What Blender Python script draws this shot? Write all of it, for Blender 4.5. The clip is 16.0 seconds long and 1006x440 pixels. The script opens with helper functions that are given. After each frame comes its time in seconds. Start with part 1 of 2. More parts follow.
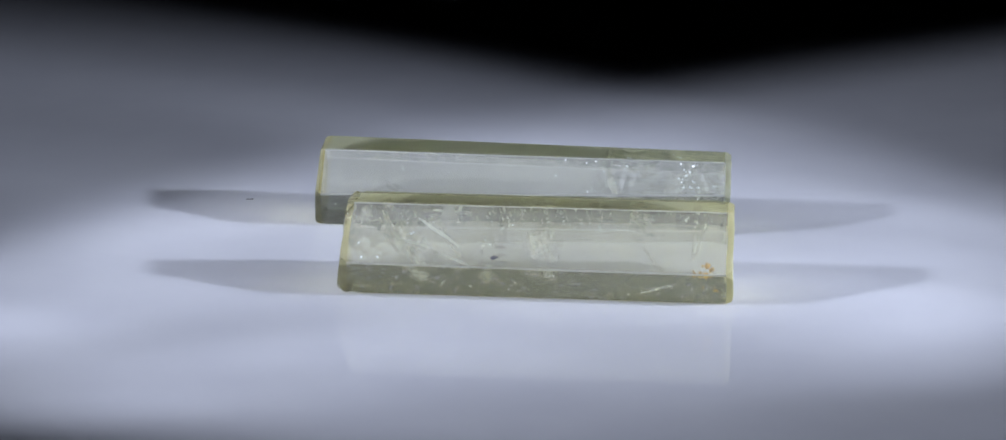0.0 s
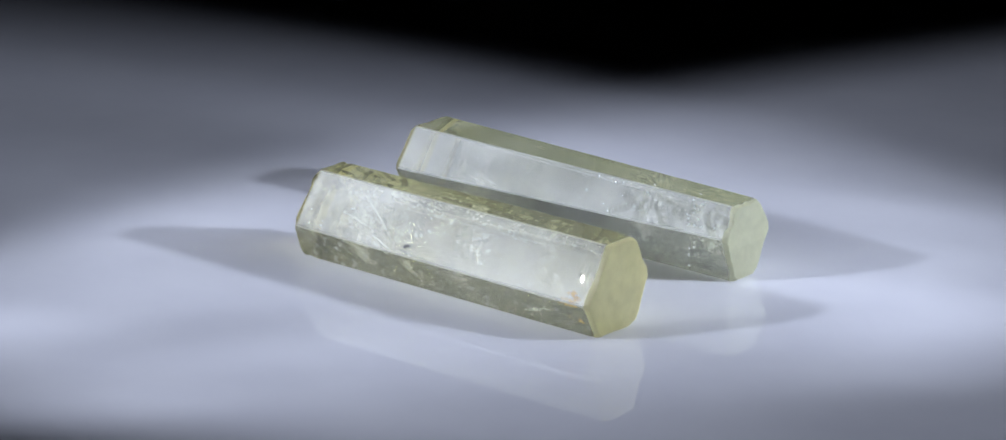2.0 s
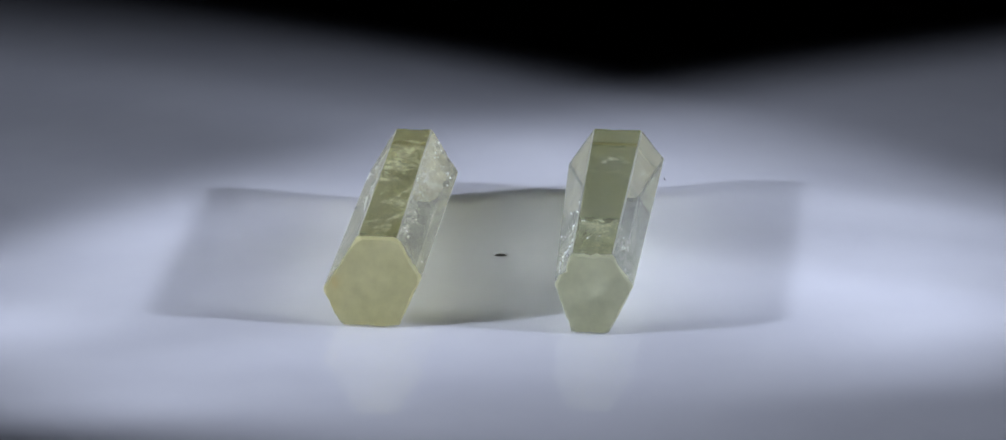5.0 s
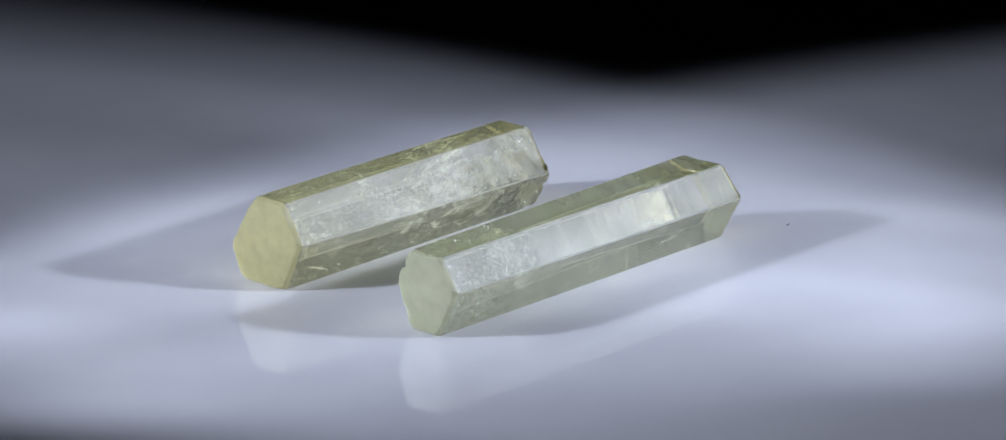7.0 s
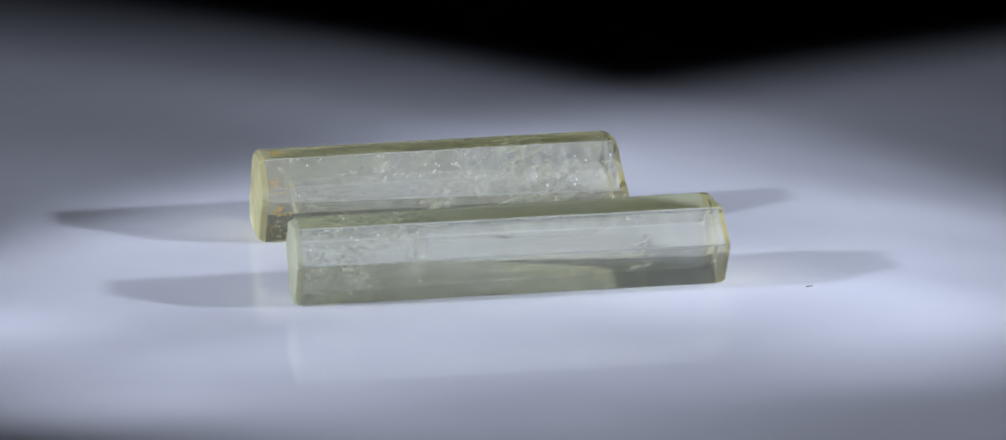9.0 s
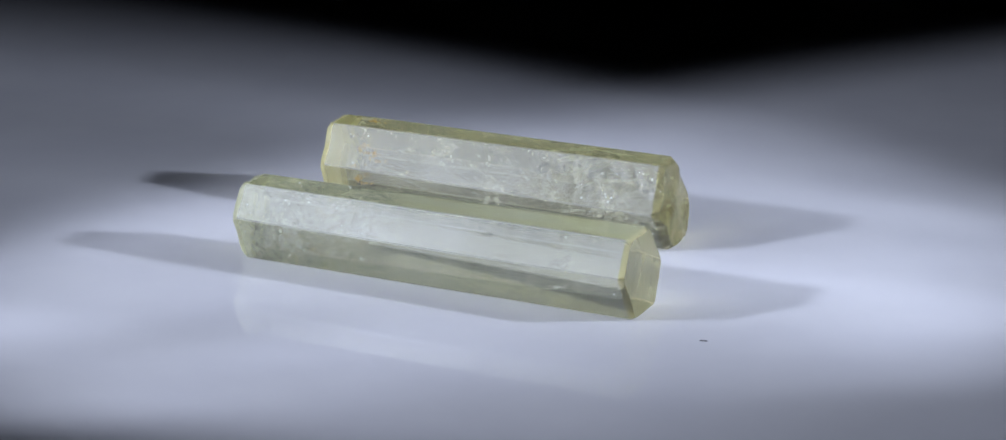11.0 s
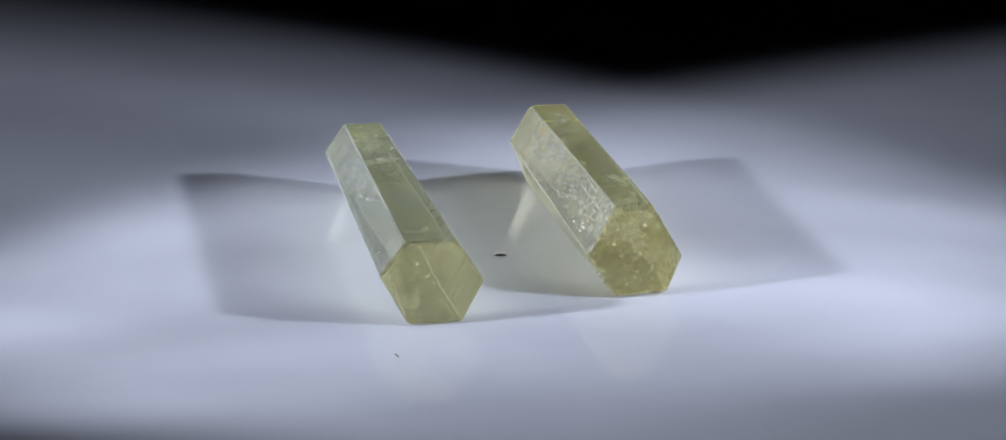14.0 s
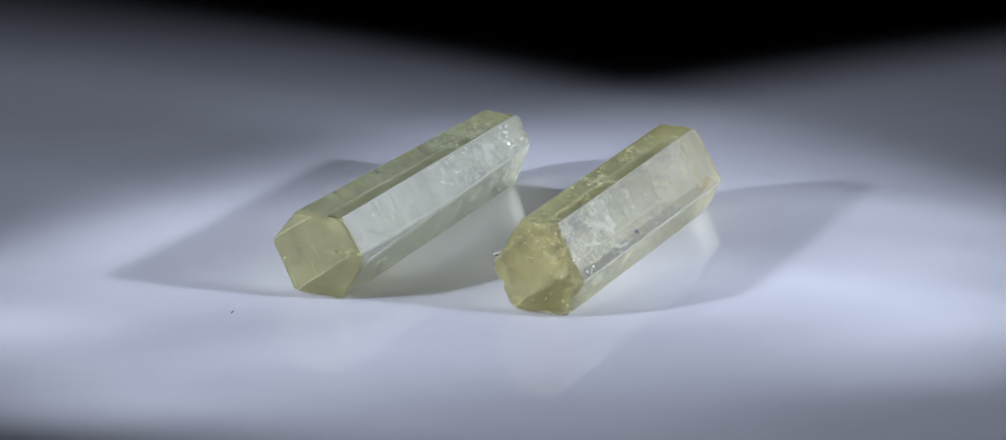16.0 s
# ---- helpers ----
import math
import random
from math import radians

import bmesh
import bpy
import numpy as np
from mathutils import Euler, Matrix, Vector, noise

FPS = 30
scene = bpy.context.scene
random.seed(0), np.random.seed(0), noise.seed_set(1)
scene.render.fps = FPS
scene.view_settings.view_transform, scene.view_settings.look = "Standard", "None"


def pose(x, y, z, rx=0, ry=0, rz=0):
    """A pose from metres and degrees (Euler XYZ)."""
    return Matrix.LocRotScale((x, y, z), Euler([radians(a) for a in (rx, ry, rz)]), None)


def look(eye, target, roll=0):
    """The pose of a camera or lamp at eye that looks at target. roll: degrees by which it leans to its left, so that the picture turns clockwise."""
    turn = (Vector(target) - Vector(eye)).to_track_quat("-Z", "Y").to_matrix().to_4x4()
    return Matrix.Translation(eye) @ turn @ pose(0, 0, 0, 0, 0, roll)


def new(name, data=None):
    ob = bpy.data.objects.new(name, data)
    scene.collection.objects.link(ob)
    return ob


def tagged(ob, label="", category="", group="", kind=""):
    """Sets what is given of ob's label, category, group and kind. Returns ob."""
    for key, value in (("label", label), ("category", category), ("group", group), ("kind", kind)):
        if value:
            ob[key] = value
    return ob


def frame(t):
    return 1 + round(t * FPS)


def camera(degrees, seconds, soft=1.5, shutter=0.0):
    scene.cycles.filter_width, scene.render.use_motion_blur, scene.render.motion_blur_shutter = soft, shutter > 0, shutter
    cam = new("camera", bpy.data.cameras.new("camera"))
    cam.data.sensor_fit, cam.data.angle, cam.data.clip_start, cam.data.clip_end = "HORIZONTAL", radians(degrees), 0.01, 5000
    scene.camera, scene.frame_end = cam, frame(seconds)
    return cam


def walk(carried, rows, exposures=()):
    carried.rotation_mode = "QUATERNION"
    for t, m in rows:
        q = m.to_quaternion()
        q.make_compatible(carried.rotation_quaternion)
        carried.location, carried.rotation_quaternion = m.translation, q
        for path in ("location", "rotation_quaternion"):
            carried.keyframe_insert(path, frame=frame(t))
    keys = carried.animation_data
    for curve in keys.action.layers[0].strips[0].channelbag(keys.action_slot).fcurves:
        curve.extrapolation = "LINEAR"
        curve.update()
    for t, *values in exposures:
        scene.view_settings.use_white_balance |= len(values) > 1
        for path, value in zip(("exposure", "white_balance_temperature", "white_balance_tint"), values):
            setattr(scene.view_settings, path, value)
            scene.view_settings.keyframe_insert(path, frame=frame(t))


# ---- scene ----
S = 0.35  # metres between the camera and the turntable's axis

# ---- camera ----
cam = camera(17.03, 16.0)
EYE = Vector((0.0006, -0.9493, 0.3143)) * S
TILT = radians(17.735)
AIM = EYE + Vector((0, math.cos(TILT), -math.sin(TILT))) * S
walk(cam, [(0.0, look(EYE, AIM, 0.72)), (16.0, look(EYE, AIM, 0.72))], exposures=[(0.0, 0.0), (16.0, 0.0)])

# ---- light: a dark studio with two small spot lamps, one on either side ----
world = bpy.data.worlds.new("dark_studio")
scene.world = world
world.use_nodes = True
world.node_tree.nodes["Background"].inputs[0].default_value = (0.5, 0.6, 1.0, 1)
world.node_tree.nodes["Background"].inputs[1].default_value = 0.009


def spot(name, at, aim, half, watts, blend, colour):
    data = bpy.data.lights.new(name, "SPOT")
    data.energy, data.color, data.shadow_soft_size = watts, colour, 0.006
    data.spot_size, data.spot_blend = radians(2 * half), blend
    ob = new(name, data)
    ob.matrix_world = look([c * S for c in at], [c * S for c in aim])
    return ob


spot("spot_lamp_west", (-0.581, -0.245, 0.304), (0.122, 0.014, 0), 14.1, 3.45, 0.47, (0.748, 0.808, 1.0))
spot("spot_lamp_east", (0.530, -0.146, 0.271), (-0.070, 0.046, 0), 16.6, 3.0, 0.84, (0.738, 0.803, 1.0))


# ---- materials ----
def material(name):
    m = bpy.data.materials.new(name)
    m.use_nodes = True
    n = m.node_tree.nodes
    return m, n, m.node_tree.links, n["Principled BSDF"], n["Material Output"]


def noise_node(n, l, scale, detail=4.0, stretch=None, rough=0.55):
    co = n.new("ShaderNodeTexCoord")
    tex = n.new("ShaderNodeTexNoise")
    tex.inputs["Scale"].default_value, tex.inputs["Detail"].default_value = scale, detail
    tex.inputs["Roughness"].default_value = rough
    if stretch:
        mp = n.new("ShaderNodeMapping")
        mp.inputs["Scale"].default_value = stretch
        l.new(co.outputs["Object"], mp.inputs[0])
        l.new(mp.outputs[0], tex.inputs["Vector"])
    else:
        l.new(co.outputs["Object"], tex.inputs["Vector"])
    return tex


def ramp(n, l, socket, stops):
    r = n.new("ShaderNodeValToRGB")
    while len(r.color_ramp.elements) < len(stops):
        r.color_ramp.elements.new(0.5)
    for e, (p, c) in zip(r.color_ramp.elements, stops):
        e.position = p
        e.color = (*c, 1) if isinstance(c, tuple) else (c, c, c, 1)
    l.new(socket, r.inputs[0])
    return r


def acrylic():
    m, n, l, p, out = material("white_acrylic")
    p.inputs["IOR"].default_value = 1.49
    # opal acrylic: light creeps a few millimetres through it
    p.inputs["Subsurface Weight"].default_value = 0.5
    p.inputs["Subsurface Radius"].default_value = (1.0, 1.0, 1.0)
    p.inputs["Subsurface Scale"].default_value = 0.010
    t = noise_node(n, l, 60, 5)
    l.new(ramp(n, l, t.outputs[0], [(0.3, (0.74, 0.75, 0.80)), (0.7, (0.80, 0.81, 0.85))]).outputs[0], p.inputs["Base Color"])
    t2 = noise_node(n, l, 260, 3)
    l.new(ramp(n, l, t2.outputs[0], [(0.3, 0.015), (0.8, 0.045)]).outputs[0], p.inputs["Roughness"])
    return m


def plain(name, colour, rough, vary=0.25, scale=400, metal=0.0):
    m, n, l, p, out = material(name)
    t = noise_node(n, l, scale, 4)
    lo, hi = (tuple(c * k for c in colour) for k in (1 - vary, 1 + vary))
    l.new(ramp(n, l, t.outputs[0], [(0.3, lo), (0.7, hi)]).outputs[0], p.inputs["Base Color"])
    p.inputs["Roughness"].default_value, p.inputs["Metallic"].default_value = rough, metal
    return m


def crystal_material(name, tint, clear, growth, pits=None, haze_glow=0.0, glow_colour=(0.80, 0.82, 0.62), etch=0.0, cloud=None, grain=0.0, sheen=0.0):
    """Beryl: glass that tints what passes and bounces in it, with faint growth lines; clear: the share of light that
    goes straight through a facet.
    pits: a bumpy stretch along it (from, to, strength); etch: a fine frost-like relief all over; cloud: a milky stretch
    (from, to, strength); grain: pale crumbs;
    sheen: a broad gloss standing in for lamp light reflected inside the crystal."""
    m, n, l, p, out = material(name)
    n.remove(p)
    g = n.new("ShaderNodeBsdfGlass")
    g.inputs["IOR"].default_value = 1.575
    depth = noise_node(n, l, 260, 3, (0.3, 1, 1))
    lo, hi = (tuple(c ** k for c in tint) for k in (1.25, 0.8))
    l.new(ramp(n, l, depth.outputs[0], [(0.35, lo), (0.65, hi)]).outputs[0], g.inputs["Color"])
    t = noise_node(n, l, 500, 3)
    l.new(ramp(n, l, t.outputs[0], [(0.5, 0.0), (0.9, 0.03)]).outputs[0], g.inputs["Roughness"])

    def relief(height, strength, distance, under=None):
        b = n.new("ShaderNodeBump")
        b.inputs["Distance"].default_value = distance
        if isinstance(strength, float):
            b.inputs["Strength"].default_value = strength
        else:
            l.new(strength, b.inputs["Strength"])
        l.new(height, b.inputs["Height"])
        if under:
            l.new(under.outputs[0], b.inputs["Normal"])
        return b

    def stretch_along(begin, full, most=1.0):
        co, sep, rng = n.new("ShaderNodeTexCoord"), n.new("ShaderNodeSeparateXYZ"), n.new("ShaderNodeMapRange")
        l.new(co.outputs["Object"], sep.inputs[0])
        rng.inputs["From Min"].default_value, rng.inputs["From Max"].default_value = begin, full
        rng.inputs["To Max"].default_value = most
        l.new(sep.outputs[0], rng.inputs[0])
        return rng.outputs[0]

    last = relief(noise_node(n, l, 700, 3, (0.04, 1, 1)).outputs[0], growth, 0.0004)
    if etch:
        grains = noise_node(n, l, 2400, 4, (0.6, 1, 1), 0.6)
        last = relief(ramp(n, l, grains.outputs[0], [(0.42, 0.0), (0.60, 1.0)]).outputs[0], etch, 0.0003, last)
    if pits:
        v = noise_node(n, l, 1000, 4, None, 0.62)
        last = relief(ramp(n, l, v.outputs[0], [(0.46, 0.0), (0.66, 1.0)]).outputs[0], stretch_along(*pits), 0.0008, last)
    l.new(last.outputs[0], g.inputs["Normal"])
    # light that goes straight through, in place of caustics; its bands streak the shadow
    tr, through_mix = n.new("ShaderNodeBsdfTransparent"), n.new("ShaderNodeMixShader")
    tr.inputs[0].default_value = (*[c ** 0.5 for c in tint], 1)
    cv = noise_node(n, l, 800, 3, (1, 0.07, 0.07), 0.6)
    l.new(ramp(n, l, cv.outputs[0], [(0.36, clear * 0.76), (0.62, clear * 1.24)]).outputs[0], through_mix.inputs[0])
    l.new(g.outputs[0], through_mix.inputs[1])
    l.new(tr.outputs[0], through_mix.inputs[2])
    # pale scatter that fills in glow missing from refraction; it also whitens worn edges
    df, dd = n.new("ShaderNodeBsdfTranslucent"), n.new("ShaderNodeBsdfDiffuse")
    both, mix = n.new("ShaderNodeMixShader"), n.new("ShaderNodeMixShader")
    df.inputs[0].default_value = dd.inputs[0].default_value = (*glow_colour, 1)
    l.new(df.outputs[0], both.inputs[1])
    l.new(dd.outputs[0], both.inputs[2])
    cl = noise_node(n, l, 120, 2, (0.4, 1, 1), 0.5)
    weight = ramp(n, l, cl.outputs[0], [(0.36, haze_glow * 0.55), (0.66, haze_glow)]).outputs[0]
    if cloud:
        puff = ramp(n, l, noise_node(n, l, 330, 5, (0.7, 1, 1), 0.62).outputs[0], [(0.47, 0.0), (0.66, cloud[2])])
        mul = n.new("ShaderNodeMath")
        mul.operation, mul.use_clamp = "MULTIPLY_ADD", True
        l.new(stretch_along(*cloud[:2]), mul.inputs[0])
        l.new(puff.outputs[0], mul.inputs[1])
        l.new(weight, mul.inputs[2])
        weight = mul.outputs[0]
    if grain:
        crumbs = ramp(n, l, noise_node(n, l, 2800, 3, (0.5, 1, 1), 0.6).outputs[0], [(0.55, 0.0), (0.64, grain)])
        more = n.new("ShaderNodeMath")
        more.use_clamp = True
        l.new(weight, more.inputs[0])
        l.new(crumbs.outputs[0], more.inputs[1])
        weight = more.outputs[0]
    l.new(weight, mix.inputs[0])
    l.new(through_mix.outputs[0], mix.inputs[1])
    l.new(both.outputs[0], mix.inputs[2])
    surface = mix
    if sheen:
        gl, surface = n.new("ShaderNodeBsdfGlossy"), n.new("ShaderNodeMixShader")
        gl.inputs["Color"].default_value, gl.inputs["Roughness"].default_value = (0.96, 0.97, 0.93, 1), 0.6
        sheen_noise = noise_node(n, l, 160, 3, (0.5, 1, 1), 0.55)
        l.new(ramp(n, l, sheen_noise.outputs[0], [(0.36, sheen * 0.6), (0.64, sheen * 1.2)]).outputs[0], surface.inputs[0])
        l.new(mix.outputs[0], surface.inputs[1])
        l.new(gl.outputs[0], surface.inputs[2])
    l.new(surface.outputs[0], out.inputs[0])
    return m


def frosted(name, colour, rough, milk, grain=0.15, skin_lo=(0.74, 0.72, 0.30), skin_hi=(0.88, 0.86, 0.42)):
    """The sawn or broken end of a crystal: rough glass with a matte skin."""
    m, n, l, p, out = material(name)
    p.inputs["Transmission Weight"].default_value = 1.0
    p.inputs["IOR"].default_value = 1.57
    t = noise_node(n, l, 700, 5)
    lo, hi = (tuple(c * k for c in colour) for k in (0.85, 1.1))
    c = ramp(n, l, t.outputs[0], [(0.3, lo), (0.7, hi)])
    l.new(c.outputs[0], p.inputs["Base Color"])
    p.inputs["Roughness"].default_value = rough
    b = n.new("ShaderNodeBump")
    b.inputs["Strength"].default_value, b.inputs["Distance"].default_value = grain, 0.0003
    t2 = noise_node(n, l, 1400, 4)
    l.new(t2.outputs[0], b.inputs["Height"])
    l.new(b.outputs[0], p.inputs["Normal"])
    df, dd, ad, mx = (n.new("ShaderNodeBsdfTranslucent"), n.new("ShaderNodeBsdfDiffuse"), n.new("ShaderNodeMixShader"), n.new("ShaderNodeMixShader"))
    skin = ramp(n, l, t.outputs[0], [(0.3, skin_lo), (0.7, skin_hi)])
    l.new(skin.outputs[0], df.inputs[0])
    l.new(skin.outputs[0], dd.inputs[0])
    l.new(df.outputs[0], ad.inputs[1])
    l.new(dd.outputs[0], ad.inputs[2])
    ad.inputs[0].default_value = 0.55
    cloud = noise_node(n, l, 210, 4)
    l.new(ramp(n, l, cloud.outputs[0], [(0.34, milk * 0.82), (0.66, milk * 1.15)]).outputs[0], mx.inputs[0])
    l.new(p.outputs[0], mx.inputs[1])
    l.new(ad.outputs[0], mx.inputs[2])
    l.new(mx.outputs[0], out.inputs[0])
    return m


def veil_material():
    """A crack in the crystal: mostly clear, with patches of bright scattering."""
    m, n, l, p, out = material("milky_fracture")
    p.inputs["Base Color"].default_value, p.inputs["Roughness"].default_value = (0.95, 0.96, 0.92, 1), 0.2
    tr = n.new("ShaderNodeBsdfTransparent")
    mx = n.new("ShaderNodeMixShader")
    t = noise_node(n, l, 900, 5, None, 0.65)
    l.new(ramp(n, l, t.outputs[0], [(0.45, 0.02), (0.63, 0.75)]).outputs[0], mx.inputs[0])
    l.new(tr.outputs[0], mx.inputs[1])
    l.new(p.outputs[0], mx.inputs[2])
    l.new(mx.outputs[0], out.inputs[0])
    return m


ACRYLIC = acrylic()
BLACK = plain("black_metal", (0.015, 0.015, 0.016), 0.5)
DUST = plain("dark_dust", (0.10, 0.10, 0.11), 0.9)
CLOTH = plain("black_cloth", (0.022, 0.022, 0.024), 0.95)
TINT_A, TINT_B = (0.985, 0.97, 0.83), (0.98, 0.98, 0.89)
# upper side facets pass the lamps' light; the lower pass less, one is etched
# darker lower and top tints paint in the shade seen inside each crystal
LOW_SHADE_TINT_A, LOW_SHADE_TINT_B = (0.975, 0.958, 0.79), (0.97, 0.968, 0.84)
TOP_SHADE_TINT_A, TOP_SHADE_TINT_B = (0.85, 0.835, 0.54), (0.83, 0.835, 0.59)
UPPER_A = crystal_material("golden_beryl_upper_lit", TINT_A, 0.45, 0.03, haze_glow=0.12, glow_colour=(0.96, 0.96, 0.86), cloud=(-0.003, -0.010, 0.10), sheen=0.115)
ETCHED_A = crystal_material("golden_beryl_etched_side", LOW_SHADE_TINT_A, 0.04, 0.03, haze_glow=0.04, etch=0.25, glow_colour=(0.92, 0.93, 0.84), grain=0.34)
LOWER_A = crystal_material("golden_beryl_lower_shade", LOW_SHADE_TINT_A, 0.25, 0.03, haze_glow=0.12, glow_colour=(0.92, 0.93, 0.84))
TOP_A = crystal_material("golden_beryl_top_shade", TOP_SHADE_TINT_A, 0.03, 0.03, haze_glow=0.06, glow_colour=(0.94, 0.94, 0.80))
UPPER_B = crystal_material("green_beryl_upper_lit", TINT_B, 0.45, 0.02, (0.004, 0.010, 0.32), haze_glow=0.12, glow_colour=(0.95, 0.97, 0.92), sheen=0.115)
LOWER_B = crystal_material("green_beryl_lower_shade", LOW_SHADE_TINT_B, 0.26, 0.02, (0.004, 0.010, 0.32), haze_glow=0.13, glow_colour=(0.93, 0.95, 0.90))
TOP_B = crystal_material("green_beryl_top_shade", TOP_SHADE_TINT_B, 0.03, 0.02, (0.0108, 0.0116, 0.4), haze_glow=0.05, glow_colour=(0.92, 0.95, 0.84))
WORN_A = crystal_material("golden_beryl_worn_edge", TINT_A, 0.3, 0.03, haze_glow=0.5, glow_colour=(0.96, 0.95, 0.84), sheen=0.10)
WORN_B = crystal_material("green_beryl_worn_edge", TINT_B, 0.3, 0.03, haze_glow=0.5, glow_colour=(0.95, 0.96, 0.90), sheen=0.10)
END_A = frosted("yellow_frosted_end", (0.88, 0.80, 0.44), 0.5, 0.40, skin_lo=(0.76, 0.72, 0.34), skin_hi=(0.88, 0.85, 0.45))
END_B = frosted("golden_clear_end", (0.88, 0.76, 0.32), 0.08, 0.07, 0.03)
END_C = frosted("cream_frosted_end", (0.78, 0.76, 0.46), 0.4, 0.38, skin_lo=(0.70, 0.72, 0.50), skin_hi=(0.84, 0.86, 0.62))
BROKEN = frosted("broken_end", (0.88, 0.77, 0.32), 0.03, 0.015, 0.3)
RUST = plain("rust_stain", (0.72, 0.46, 0.12), 0.8, 0.4, 2500)
VEIL = veil_material()
SPARK = plain("fracture_glint", (0.85, 0.88, 0.85), 0.15, 0.05)


# ---- building ----
def part(name, bm, mat, parent=None, label="", smooth=False):
    me = bpy.data.meshes.new(name)
    for f in bm.faces:
        f.smooth = smooth
    bm.to_mesh(me)
    bm.free()
    me.materials.append(mat)
    ob = new(name, me)
    ob.parent = parent
    return tagged(ob, label) if label else ob


def ring_solid(r0, r1, z0, z1, seg=96):
    bm = bmesh.new()
    prof = [(r0, z0), (r1 - 0.0006, z0), (r1, z0 + 0.0006), (r1, z1 - 0.0006), (r1 - 0.0006, z1), (r0, z1)]
    rows = [[bm.verts.new((r * math.cos(a), r * math.sin(a), z)) for r, z in prof] for a in (2 * math.pi * i / seg for i in range(seg))]
    k = len(prof)
    for i in range(seg):
        a, b = rows[i], rows[(i + 1) % seg]
        for j in range(k):
            bm.faces.new((a[j], b[j], b[(j + 1) % k], a[(j + 1) % k]))
    bmesh.ops.recalc_face_normals(bm, faces=bm.faces[:])
    return bm


def lathe(prof, seg=48):
    """A solid of revolution about z; the profile runs from the axis to the axis."""
    bm = bmesh.new()
    rows = [[bm.verts.new((r * math.cos(2 * math.pi * i / seg), r * math.sin(2 * math.pi * i / seg), z)) for i in range(seg)] for r, z in prof]
    for a, b in zip(rows, rows[1:]):
        for i in range(seg):
            bm.faces.new((a[i], a[(i + 1) % seg], b[(i + 1) % seg], b[i]))
    bm.faces.new(rows[0][::-1])
    bm.faces.new(rows[-1])
    bmesh.ops.recalc_face_normals(bm, faces=bm.faces[:])
    return bm


# ---- the studio round the turntable ----
def slab(name, lo, hi, mat, label, category):
    bm = bmesh.new()
    bmesh.ops.create_cube(bm, size=1)
    for v in bm.verts:
        v.co = [l + (c + 0.5) * (h - l) for c, l, h in zip(v.co, lo, hi)]
    bmesh.ops.bevel(bm, geom=bm.edges[:], offset=0.004, segments=2, affect="EDGES")
    ob = part(name, bm, mat)
    return tagged(ob, label, category, kind="structure")


slab("floor", (-1.2, -1.2, -0.10), (1.2, 1.2, -0.04), CLOTH, "black cloth-covered studio table top", "table top")
slab("wall_north", (-1.2, 1.2, -0.10), (1.2, 1.24, 1.4), CLOTH, "dark unlit studio wall", "wall")
slab("wall_south", (-1.2, -1.24, -0.10), (1.2, -1.2, 1.4), CLOTH, "dark unlit studio wall", "wall")
slab("wall_west", (-1.24, -1.2, -0.10), (-1.2, 1.2, 1.4), CLOTH, "dark unlit studio wall", "wall")
slab("wall_east", (1.2, -1.2, -0.10), (1.24, 1.2, 1.4), CLOTH, "dark unlit studio wall", "wall")
slab("ceiling", (-1.2, -1.2, 1.4), (1.2, 1.2, 1.44), CLOTH, "dark unlit studio ceiling", "ceiling")



def gel_material():
    """An added plastic sheet, out of view: its uneven tint streaks the light that goes through it."""
    m, n, l, p, out = material("streak_gel")
    tr = n.new("ShaderNodeBsdfTransparent")
    t = noise_node(n, l, 95, 4, None, 0.6)
    l.new(ramp(n, l, t.outputs[0], [(0.36, 0.68), (0.64, 1.0)]).outputs[0], tr.inputs[0])
    l.new(tr.outputs[0], out.inputs[0])
    return m


GEL = gel_material()


def rod(a, b, r, seg=12):
    """A round bar from a to b."""
    bm = bmesh.new()
    d = Vector(b) - Vector(a)
    m = Matrix.Translation((Vector(a) + Vector(b)) / 2) @ d.to_track_quat("Z", "Y").to_matrix().to_4x4()
    bmesh.ops.create_cone(bm, cap_ends=True, segments=seg, radius1=r, radius2=r, depth=d.length, matrix=m)
    return bm


def gel_sheet(at, aim, foot, roll=0):
    """An added, unseen gel in a wire frame, held by an arm from a stand that stands on the table beside the platter."""
    at = Vector(at) * S
    top = tagged(new("added_gel"), "unseen added gel on a black stand that streaks the lamp light", "light gel")
    top.location = (foot[0], foot[1], -0.04)
    put = Matrix.Translation((-foot[0], -foot[1], 0.04)) @ look(at, [c * S for c in aim], roll)
    bm = bmesh.new()
    bmesh.ops.create_grid(bm, x_segments=24, y_segments=24, size=0.05)
    for v in bm.verts:
        v.co.z = 0.0012 * noise.noise(v.co * 60)
    bmesh.ops.solidify(bm, geom=bm.faces[:], thickness=0.0002)
    part("gel", bm, GEL, top).matrix_local = put
    corners = [put @ Vector((x * 0.051, y * 0.051, 0)) for x, y in ((-1, -1), (1, -1), (1, 1), (-1, 1))]
    for a, b in zip(corners, corners[1:] + corners[:1]):
        part("frame_wire", rod(a, b, 0.001), BLACK, top)
    hold = min(((a + b) / 2 for a, b in zip(corners, corners[1:] + corners[:1])), key=lambda c: c.y)
    part("arm", rod(hold, (0, 0, hold.z + 0.004), 0.0015), BLACK, top)
    part("pole", rod((0, 0, 0.004), (0, 0, hold.z + 0.012), 0.003), BLACK, top)
    part("base", lathe([(0.030, 0.0), (0.032, 0.002), (0.031, 0.005), (0.006, 0.007)], 32), BLACK, top)
    return top


# helpers out of view that put streaks into both lamps' beams
gel_sheet((-0.30, -0.138, 0.176), (-0.581, -0.245, 0.304), (-0.17, -0.20))
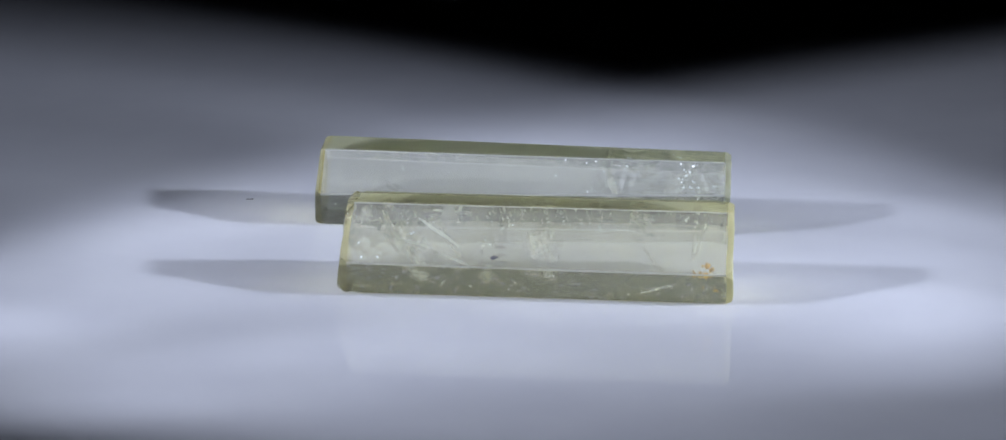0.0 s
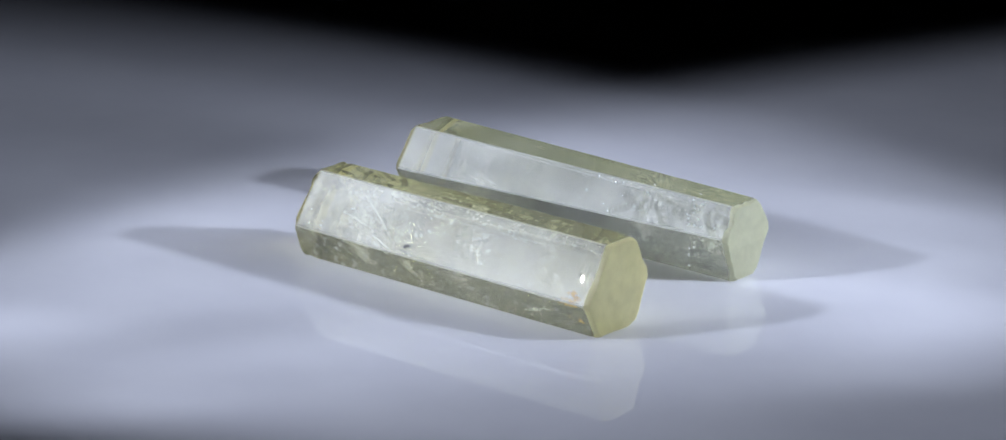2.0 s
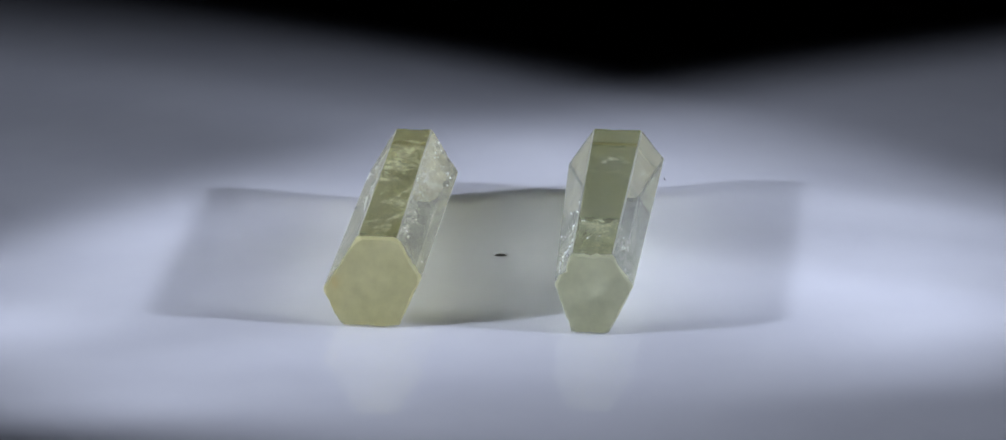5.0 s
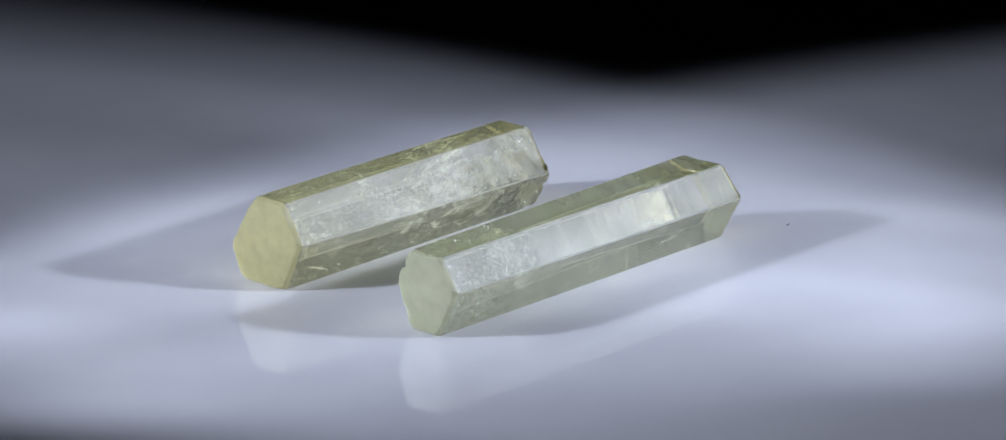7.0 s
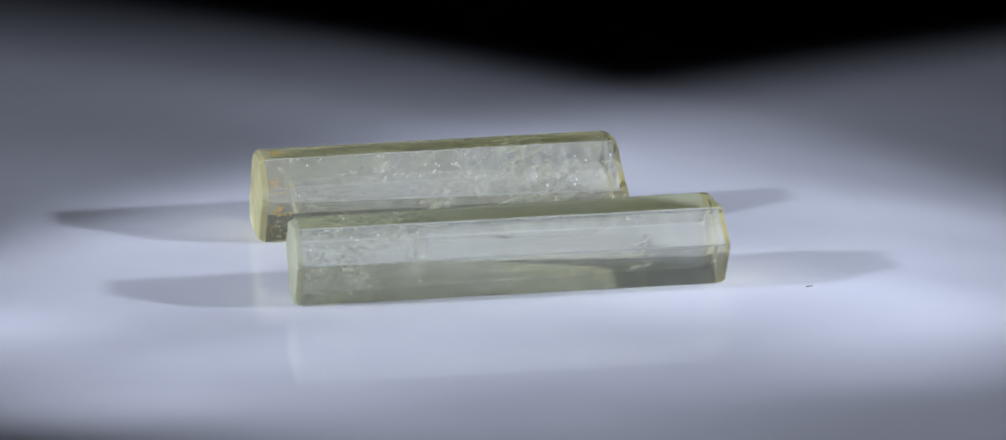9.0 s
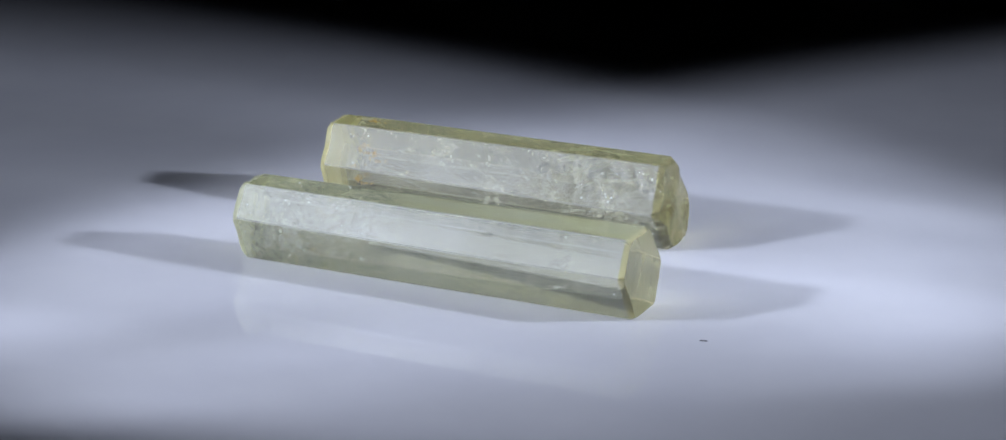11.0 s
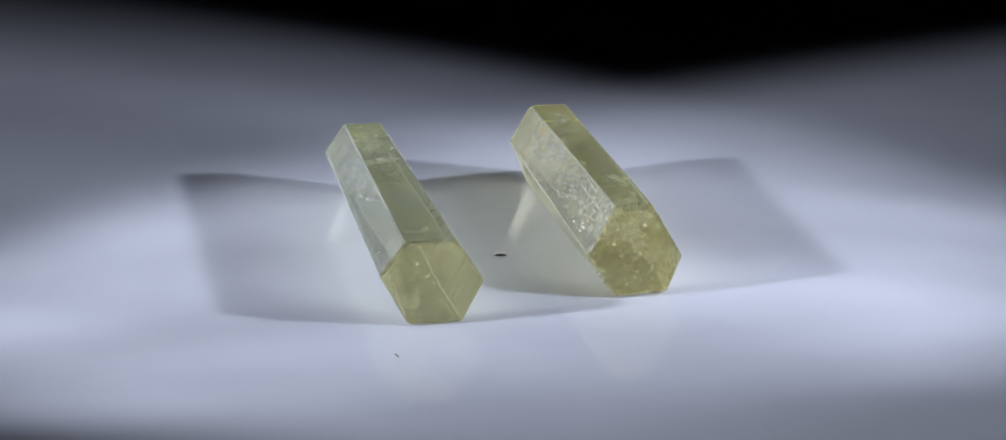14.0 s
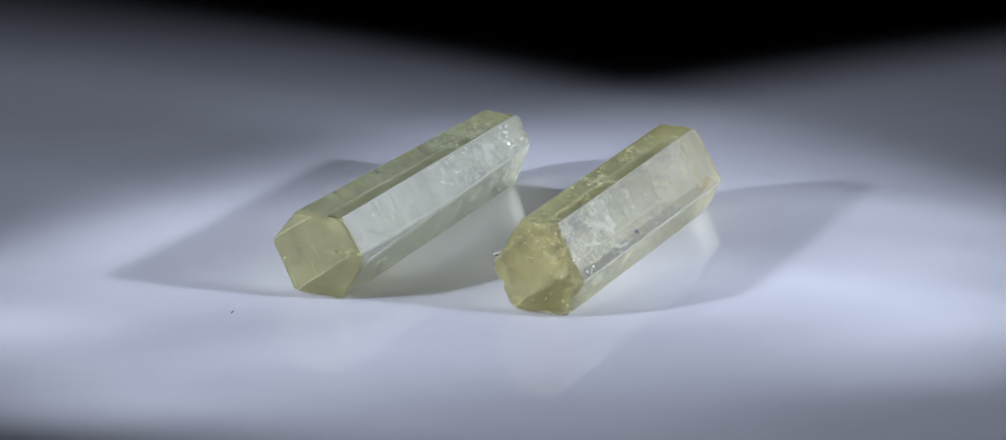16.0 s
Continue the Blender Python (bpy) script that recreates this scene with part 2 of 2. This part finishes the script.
gel_sheet((0.288, -0.068, 0.159), (0.530, -0.146, 0.271), (0.19, -0.18), 140)



def turntable():
    top = tagged(new("turntable"), "glossy white acrylic display turntable with a small centre hole", "turntable")
    part("platter", ring_solid(0.00075, 0.155, -0.004, 0.0), ACRYLIC, top)
    # a black filler added so that the hole looks as dark as shade
    part("hole_shade_plug", lathe([(0.0006, -0.004), (0.00072, -0.0038), (0.00072, -0.0002), (0.0006, -0.00012)], 24), BLACK, top, "black plug that stands in for shade in the centre hole")
    part("base", lathe([(0.13, -0.0398), (0.132, -0.038), (0.132, -0.010), (0.128, -0.006), (0.10, -0.0042)], 64), BLACK, top, "black turntable base")
    bm = bmesh.new()
    bmesh.ops.create_cube(bm, size=1)
    for v in bm.verts:
        v.co = (v.co.x * 0.0006, v.co.y * 0.00013 + 0.0003 * math.sin(v.co.x * 2), v.co.z * 0.0001)
    bmesh.ops.bevel(bm, geom=bm.edges[:], offset=0.00003, segments=1, affect="EDGES")
    ob = part("dust_speck", bm, DUST, top, "dark speck of dust")
    r, a = 0.0935 * S, radians(147)
    ob.location = (r * math.cos(a), r * math.sin(a), 0.00008)
    ob.rotation_euler = (0, 0, radians(-33))
    return top


TURNTABLE = turntable()


# ---- crystals ----
def section(s1, s2, k):
    """The crystal's hexagon at k between its ends: six corners (across, up), counter-clockwise."""
    return [Vector((a[0] + (b[0] - a[0]) * k, a[1] + (b[1] - a[1]) * k)) * S for a, b in zip(s1, s2)]


def outline(corners, per, r):
    """Points round a hexagon whose corners are rounded by r; (point, is on a facet's border)."""
    pts = []
    for i in range(6):
        p, q = corners[i], corners[(i + 1) % 6]
        d = (q - p).normalized()
        a, b = p + d * r, q - d * r
        for j in range(per + 1):
            pts.append((a.lerp(b, j / per), j in (0, per)))
    return pts


def crystal(name, x1, x2, s1, s2, skins, end_mat1, end_mat2, seed, rough1, rough2, dome1, dome2, soft1, soft2, lumps, label, end_label1, end_label2, pits, lean=0.0):
    """A hexagonal prism with worn edges lying on a facet; x1 is its sawn end, x2 the other. skins: a material for each of the six facets and one for the worn edges;
    pits: etched hollows, rows of (facet, where they begin and where they are full along the crystal, depth); lean: how far the x2 end leans back."""
    top = tagged(new(name), label, "crystal", "crystals on the turntable")
    per, stations = 11, 150
    half = (x1 - x2) / 2 * S
    cap = 0.00025
    off = Vector((seed * 3.1, seed * 1.7, 0))

    def point(p, k, x, amount, facet=0, along=0.0):
        base = Vector((x, p.x, p.y))
        push = (base - Vector((x, 0, 0.012 * S))).normalized()
        for which, begin, full, deep in pits:
            if which == facet:
                k1 = min(1.0, max(0.0, (x / S - begin - 0.006 * noise.noise(base * 500)) / (full - begin)))
                k2 = min(1.0, 5 * min(along, 1 - along))
                h = noise.noise(base * 850 + off) + 0.7 * noise.noise(base * 1900 - off)
                base -= push * (deep * k1 * k2 * min(1.0, max(0.0, h * 2.2 + 0.25)))
        # chips along the rims
        if amount > 0:
            n2 = noise.noise(base * 700 + off) + 0.6 * noise.noise(base * 1700 - off)
            base -= push * max(0.0, n2 * amount)
            base.x += noise.noise(base * 420 + off * 2) * amount * 0.8
        base.x += lean * (base.z - 0.012 * S) * min(1.0, max(0.0, (0.002 - half - x) / 0.002))
        base.z = max(base.z, 0.0)
        return base

    def loft(rows, close):
        bm = bmesh.new()
        made = [[bm.verts.new(c) for c in row] for row, _ in rows]
        k = len(made[0])
        border = rows[0][1]
        for a, b in zip(made, made[1:]):
            for i in range(k):
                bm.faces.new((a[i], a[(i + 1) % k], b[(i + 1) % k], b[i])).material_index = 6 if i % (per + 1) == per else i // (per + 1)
        bm.edges.ensure_lookup_table()
        for a, b in zip(made, made[1:]):
            for i in range(k):
                if border[i]:
                    e = bm.edges.get((a[i], b[i]))
                    if e:
                        e.smooth = False
        if close is not None:
            for f in bm.faces:
                f.material_index = 0
            ring = made[close]
            mid = Vector((0, 0, 0))
            for v in ring:
                mid += v.co / k
            prev = ring
            sgn = 1 if close == -1 else -1
            for shrink in (0.8, 0.55, 0.3, 0.1):
                cur = []
                for v in ring:
                    c = mid.lerp(v.co, shrink)
                    c.x += noise.noise(c * 300 + off) * lumps[0 if sgn > 0 else 1] * (1 - shrink * 0.5)
                    cur.append(bm.verts.new(c))
                for i in range(k):
                    bm.faces.new((prev[i], prev[(i + 1) % k], cur[(i + 1) % k], cur[i]))
                prev = cur
            bm.faces.new(prev)
            for i in range(k):
                e = bm.edges.get((ring[i], ring[(i + 1) % k]))
                if e:
                    e.smooth = False
        return bm

    def row(x, inset=0.0, amount=0.0, soft=0.0):
        k = (half - x) / (2 * half)
        pts = outline(section(s1, s2, k), per, 0.0001 + soft)
        c = Vector((0, 0.012 * S))
        out = [point(p + (c - p).normalized() * inset, k, x, amount, i // (per + 1), i % (per + 1) / per) for i, (p, _) in enumerate(pts)]
        return out, [b for _, b in pts]

    lo, hi = -half + max(cap, dome2[0]), half - max(cap, dome1[0])
    xs = [lo + (hi - lo) * i / (stations - 1) for i in range(stations)]
    near = lambda x, e: max(0.0, 1 - abs(x - e) / 0.002)
    rows = [row(x, 0.0, max(rough1 * near(x, hi), rough2 * near(x, lo))) for x in xs]
    bm = loft(rows, None)
    bmesh.ops.recalc_face_normals(bm, faces=bm.faces[:])
    body = part("body", bm, skins[0], top, smooth=True)
    pitted = {row[0] for row in pits}
    for f in body.data.polygons:
        f.use_smooth = f.material_index in pitted or f.material_index == 6
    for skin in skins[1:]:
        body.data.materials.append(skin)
    steps = (0.4, 0.7, 0.9, 1.0)
    e1 = [rows[-1]] + [row(hi + (half - hi) * k, dome1[1] * k ** 2.2, rough1, soft1 * k) for k in steps]
    e2 = [row(lo - (half + lo) * k, dome2[1] * k ** 2.2, rough2, soft2 * k) for k in steps[::-1]] + [rows[0]]
    for rws, close, sgn, lab, end_mat in ((e1, -1, 1, end_label1, end_mat1), (e2, 0, -1, end_label2, end_mat2)):
        bm = loft(rws, close)
        # outward normals
        bmesh.ops.recalc_face_normals(bm, faces=bm.faces[:])
        f = max(bm.faces, key=lambda f: f.calc_center_median().x * sgn)
        f.normal_update()
        if f.normal.x * sgn < 0:
            bmesh.ops.reverse_faces(bm, faces=bm.faces[:])
        part("end_face", bm, end_mat, top, lab, smooth=True)
    return top


A1 = [(-0.0045, 0.0260), (-0.0142, 0.0102), (-0.0092, 0.0), (0.0072, 0.0), (0.0135, 0.0145), (0.0068, 0.0260)]
A2 = [(-0.0048, 0.0260), (-0.0136, 0.0105), (-0.009, 0.0), (0.0072, 0.0), (0.0146, 0.0125), (0.0062, 0.0260)]
B1 = [(-0.0064, 0.0230), (-0.0110, 0.0140), (-0.0060, 0.0), (0.0045, 0.0), (0.0110, 0.0140), (0.0050, 0.0230)]
B2 = [(-0.0072, 0.0236), (-0.0150, 0.0115), (-0.0085, 0.0), (0.0070, 0.0), (0.0150, 0.0143), (0.0078, 0.0236)]

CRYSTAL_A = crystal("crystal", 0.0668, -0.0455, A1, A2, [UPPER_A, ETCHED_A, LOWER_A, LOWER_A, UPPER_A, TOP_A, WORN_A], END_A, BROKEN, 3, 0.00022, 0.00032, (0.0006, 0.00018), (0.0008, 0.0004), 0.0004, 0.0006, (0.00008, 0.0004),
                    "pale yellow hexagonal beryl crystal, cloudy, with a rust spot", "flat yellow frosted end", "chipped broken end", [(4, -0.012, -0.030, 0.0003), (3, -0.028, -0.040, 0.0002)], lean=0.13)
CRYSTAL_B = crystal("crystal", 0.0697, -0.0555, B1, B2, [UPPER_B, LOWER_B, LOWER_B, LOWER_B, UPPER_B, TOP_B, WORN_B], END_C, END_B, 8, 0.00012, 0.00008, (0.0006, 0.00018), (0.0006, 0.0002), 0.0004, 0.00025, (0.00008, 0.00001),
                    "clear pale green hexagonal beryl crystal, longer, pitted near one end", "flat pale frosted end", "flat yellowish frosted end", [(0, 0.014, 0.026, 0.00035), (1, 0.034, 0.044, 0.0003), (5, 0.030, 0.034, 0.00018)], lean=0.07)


def shards(count, lo, hi, size, seed):
    """Small flat flakes scattered inside the hexagon between two places along it; lo and hi are (along, across, up)."""
    rng = random.Random(seed)
    bm = bmesh.new()
    for _ in range(count):
        c = Vector(rng.uniform(a, b) for a, b in zip(lo, hi)) * S
        r = size * rng.uniform(0.3, 1.0) ** 1.5
        turn = Euler((rng.uniform(0, 6.3), rng.uniform(0, 6.3), rng.uniform(0, 6.3))).to_matrix()
        k = rng.randint(4, 6)
        ring = [bm.verts.new(c + turn @ Vector((r * rng.uniform(0.5, 1) * math.cos(6.283 * i / k), r * rng.uniform(0.5, 1) * math.sin(6.283 * i / k), 0))) for i in range(k)]
        tips = [bm.verts.new(c + turn @ Vector((0, 0, h * r * 0.25))) for h in (1, -1)]
        for i in range(k):
            bm.faces.new((ring[i], ring[(i + 1) % k], tips[0]))
            bm.faces.new((ring[(i + 1) % k], ring[i], tips[1]))
    return bm


def glints(count, s1, s2, length, facets, span, size, seed, cluster=0.0):
    """Tiny chips and droplets sitting in the skin of the given facets, between two places along the crystal."""
    rng = random.Random(seed)
    bm = bmesh.new()
    made = 0
    while made < count:
        x = rng.uniform(*span)
        i = rng.choice(facets)
        c = section(s1, s2, (0.5 * length - x) / length)
        t = rng.uniform(0.06, 0.94)
        if cluster and noise.noise(Vector((x * 90, i * 3.1 + t * 1.7, seed))) < cluster * rng.random():
            continue
        p = c[i].lerp(c[(i + 1) % 6], t)
        q = Vector((x * S, p.x, p.y)) * 1.0
        q.yz = p + (Vector((0, 0.012 * S)) - p).normalized() * size * 0.25
        r = size * (0.25 + 0.75 * rng.random() ** 2.5)
        turn = Euler((rng.uniform(0, 6), rng.uniform(0, 6), rng.uniform(0, 6))).to_matrix().to_4x4()
        m = Matrix.Translation(q) @ turn @ Matrix.Diagonal((r, r * rng.uniform(0.4, 1), r * 0.6, 1))
        bmesh.ops.create_icosphere(bm, subdivisions=1, radius=1, matrix=m)
        made += 1
    return bm


def veil(centre, normal, radius, seed):
    """A healed crack: a thin, slightly dished sheet with a ragged edge."""
    rng = random.Random(seed)
    bm = bmesh.new()
    q = Vector(normal).to_track_quat("Z", "Y").to_matrix()
    seg = 28
    rings = []
    for j in range(5):
        k = (j + 1) / 5
        rings.append([])
        for i in range(seg):
            a = 2 * math.pi * i / seg
            r = radius * S * k * (0.8 + 0.35 * noise.noise(Vector((math.cos(a) * 1.5, math.sin(a) * 1.5, seed))))
            z = radius * S * (0.15 * k * k + 0.08 * noise.noise(Vector((math.cos(a) * k * 3, math.sin(a) * k * 3, seed + 9))))
            rings[j].append(bm.verts.new(Vector(centre) * S + q @ Vector((r * math.cos(a), r * math.sin(a), z))))
    for a, b in zip(rings, rings[1:]):
        for i in range(seg):
            bm.faces.new((a[i], a[(i + 1) % seg], b[(i + 1) % seg], b[i]))
    bm.faces.new(rings[0])
    bmesh.ops.solidify(bm, geom=bm.faces[:], thickness=0.00002)
    return bm


def crack(a, b, width, seed):
    """A bright open crack: a thin, ragged, lens-shaped blade from a to b, leaning along the crystal."""
    rng = random.Random(seed)
    bm = bmesh.new()
    a, b = Vector(a) * S, Vector(b) * S
    side = (b - a).cross(Vector((0.4, 1, 0.3))).normalized()
    face = (b - a).cross(side).normalized()
    rows = []
    for i in range(15):
        k = i / 14
        c = a.lerp(b, k) + face * (0.00012 * noise.noise(Vector((k * 5, seed, 0))))
        w = width * S * (math.sin(math.pi * (0.04 + 0.92 * k)) ** 0.8) * rng.uniform(0.55, 1.0)
        rows.append([bm.verts.new(c + side * w), bm.verts.new(c + face * 0.00004), bm.verts.new(c - side * w * rng.uniform(0.4, 1)), bm.verts.new(c - face * 0.00004)])
    for p, q in zip(rows, rows[1:]):
        for j in range(4):
            bm.faces.new((p[j], p[(j + 1) % 4], q[(j + 1) % 4], q[j]))
    bm.faces.new(rows[0])
    bm.faces.new(rows[-1][::-1])
    bmesh.ops.recalc_face_normals(bm, faces=bm.faces[:])
    return bm


def inside(name, bm, mat, parent, label):
    return tagged(part(name, bm, mat, parent, label), kind="stuff" if name in ("inclusions", "bubbles", "dark_specks") else "")


# the yellow crystal: flakes all along its lower half, cloudy cracks by the broken end, a rust spot by the sawn end
inside("inclusions", shards(260, (-0.052, -0.009, 0.001), (0.053, 0.004, 0.006), 0.0002, 1), SPARK, CRYSTAL_A, "tiny glinting flakes inside")
inside("inclusions", shards(50, (-0.052, -0.006, 0.010), (-0.012, 0.006, 0.022), 0.0003, 2), SPARK, CRYSTAL_A, "tiny glinting flakes inside")
inside("inclusions", shards(60, (-0.012, 0.004, 0.016), (0.030, 0.008, 0.022), 0.0003, 12), SPARK, CRYSTAL_A, "tiny glinting flakes inside")
inside("dark_specks", shards(14, (-0.014, 0.003, 0.015), (0.050, 0.0085, 0.023), 0.00022, 31), DUST, CRYSTAL_A, "dark specks inside")
inside("dark_specks", shards(30, (-0.050, -0.010, 0.001), (0.052, 0.002, 0.005), 0.00016, 32), DUST, CRYSTAL_A, "dark specks inside")
inside("inclusions", shards(70, (-0.014, -0.004, 0.021), (0.050, 0.005, 0.0245), 0.00026, 33), SPARK, CRYSTAL_A, "tiny glinting flakes inside")
inside("dark_specks", shards(12, (-0.045, -0.010, 0.002), (0.052, 0.008, 0.014), 0.00024, 3), DUST, CRYSTAL_A, "dark specks inside")
for i, (c, nrm, r) in enumerate([((-0.026, -0.002, 0.014), (1, 0.3, 0.5), 0.0095), ((-0.040, 0.001, 0.013), (0.6, -0.4, 0.7), 0.0085),
                                 ((-0.033, -0.004, 0.010), (0.2, 0.9, 0.3), 0.0065), ((0.002, 0.003, 0.012), (0.3, 0.8, -0.4), 0.0070), ((0.033, -0.002, 0.009), (0.8, 0.2, 0.6), 0.0060),
                                 ((-0.014, -0.004, 0.006), (0.1, 0.5, 0.9), 0.0060), ((0.018, 0.002, 0.020), (0.15, 0.3, 0.9), 0.0050),
                                 ((0.030, 0.004, 0.017), (0.1, -0.6, 0.8), 0.0060), ((0.045, 0.001, 0.015), (0.9, 0.1, -0.3), 0.0070)]):
    part("fracture", veil(c, nrm, r, i + 1), VEIL, CRYSTAL_A, "milky internal fracture")
part("chip", shards(3, (-0.030, -0.002, 0.0235), (-0.022, 0.004, 0.0245), 0.0008, 22), SPARK, CRYSTAL_A, "bright chipped flake")
for i, (a, b, w) in enumerate([((-0.034, -0.004, 0.0215), (-0.022, -0.0095, 0.0150), 0.0011), ((-0.030, -0.003, 0.0235), (-0.019, 0.001, 0.0215), 0.0009), ((-0.026, -0.0105, 0.0125), (-0.019, -0.0110, 0.0098), 0.0008),
                               ((-0.040, -0.007, 0.0160), (-0.030, -0.0085, 0.0140), 0.0007), ((0.030, -0.0095, 0.0030), (0.040, -0.0080, 0.0065), 0.0006)]):
    part("crack", crack(a, b, w, i + 40), SPARK, CRYSTAL_A, "bright open crack")
part("dark_flake", shards(2, (-0.0125, -0.0124, 0.0128), (-0.0095, -0.0116, 0.0142), 0.0005, 9), DUST, CRYSTAL_A, "dark flake in the skin")
part("rust_stain", shards(6, (0.047, -0.0112, 0.0035), (0.052, -0.0104, 0.0060), 0.00035, 6), RUST, CRYSTAL_A, "rust-coloured stain")
part("rust_stain", shards(12, (0.045, -0.0118, 0.009), (0.051, -0.0105, 0.0125), 0.0005, 5), RUST, CRYSTAL_A, "rust-coloured stain")

# the green crystal: clear, but bubbly towards its sawn end
LEN_A, LEN_B = 0.0668 + 0.0455, 0.0697 + 0.0555
inside("bubbles", glints(75, B1, B2, LEN_B, (0,), (0.010, 0.061), 0.0002, 4, 0.5), SPARK, CRYSTAL_B, "small bright bubbles near one end")
inside("bubbles", glints(60, B1, B2, LEN_B, (1, 3, 4, 5), (0.030, 0.061), 0.00014, 14, 0.5), SPARK, CRYSTAL_B, "small bright bubbles near one end")
inside("bubbles", glints(14, B1, B2, LEN_B, (0, 1, 3, 4, 5), (-0.060, 0.03), 0.00016, 15), SPARK, CRYSTAL_B, "small bright bubbles")
inside("bubbles", glints(60, A1, A2, LEN_A, (0, 1, 3, 4), (-0.053, 0.053), 0.00014, 16, 0.6), SPARK, CRYSTAL_A, "small bright chips in the skin")
inside("bubbles", glints(40, A1, A2, LEN_A, (0, 3, 4), (-0.053, -0.030), 0.0002, 17, 0.4), SPARK, CRYSTAL_A, "small bright chips in the skin")
inside("inclusions", shards(45, (0.015, -0.0065, 0.002), (0.061, 0.006, 0.021), 0.0003, 6), SPARK, CRYSTAL_B, "tiny glinting flakes inside")
inside("inclusions", shards(14, (-0.060, -0.009, 0.002), (0.01, 0.009, 0.021), 0.0002, 7), SPARK, CRYSTAL_B, "tiny glinting flakes inside")
for i, (c, nrm, r) in enumerate([((0.026, 0.0, 0.0125), (1, 0.15, 0.25), 0.0090), ((0.045, 0.001, 0.012), (0.7, 0.5, -0.4), 0.0072), ((-0.040, 0.0, 0.008), (0.4, 0.2, 0.9), 0.006),
                                 ((0.054, -0.002, 0.010), (0.9, -0.3, 0.4), 0.0068), ((0.034, 0.001, 0.017), (0.3, 0.2, 0.9), 0.0058)]):
    part("fracture", veil(c, nrm, r, i + 11), VEIL, CRYSTAL_B, "milky internal fracture")


# ---- motion ----
SPIN = 18.167  # degrees a second, clockwise from above


def motions():
    rows = lambda place: [(i * 0.25, pose(0, 0, 0, 0, 0, -SPIN * i * 0.25) @ place) for i in range(65)]
    walk(TURNTABLE, rows(pose(0, 0, 0)))
    for ob, (xa, ya), (xb, yb) in ((CRYSTAL_A, (0.0668, -0.0344), (-0.0455, -0.0282)), (CRYSTAL_B, (0.0697, 0.0269), (-0.0555, 0.0350))):
        turn = math.degrees(math.atan2(ya - yb, xa - xb))
        walk(ob, rows(pose((xa + xb) / 2 * S, (ya + yb) / 2 * S, 0.00005, 0, 0, turn)))


motions()
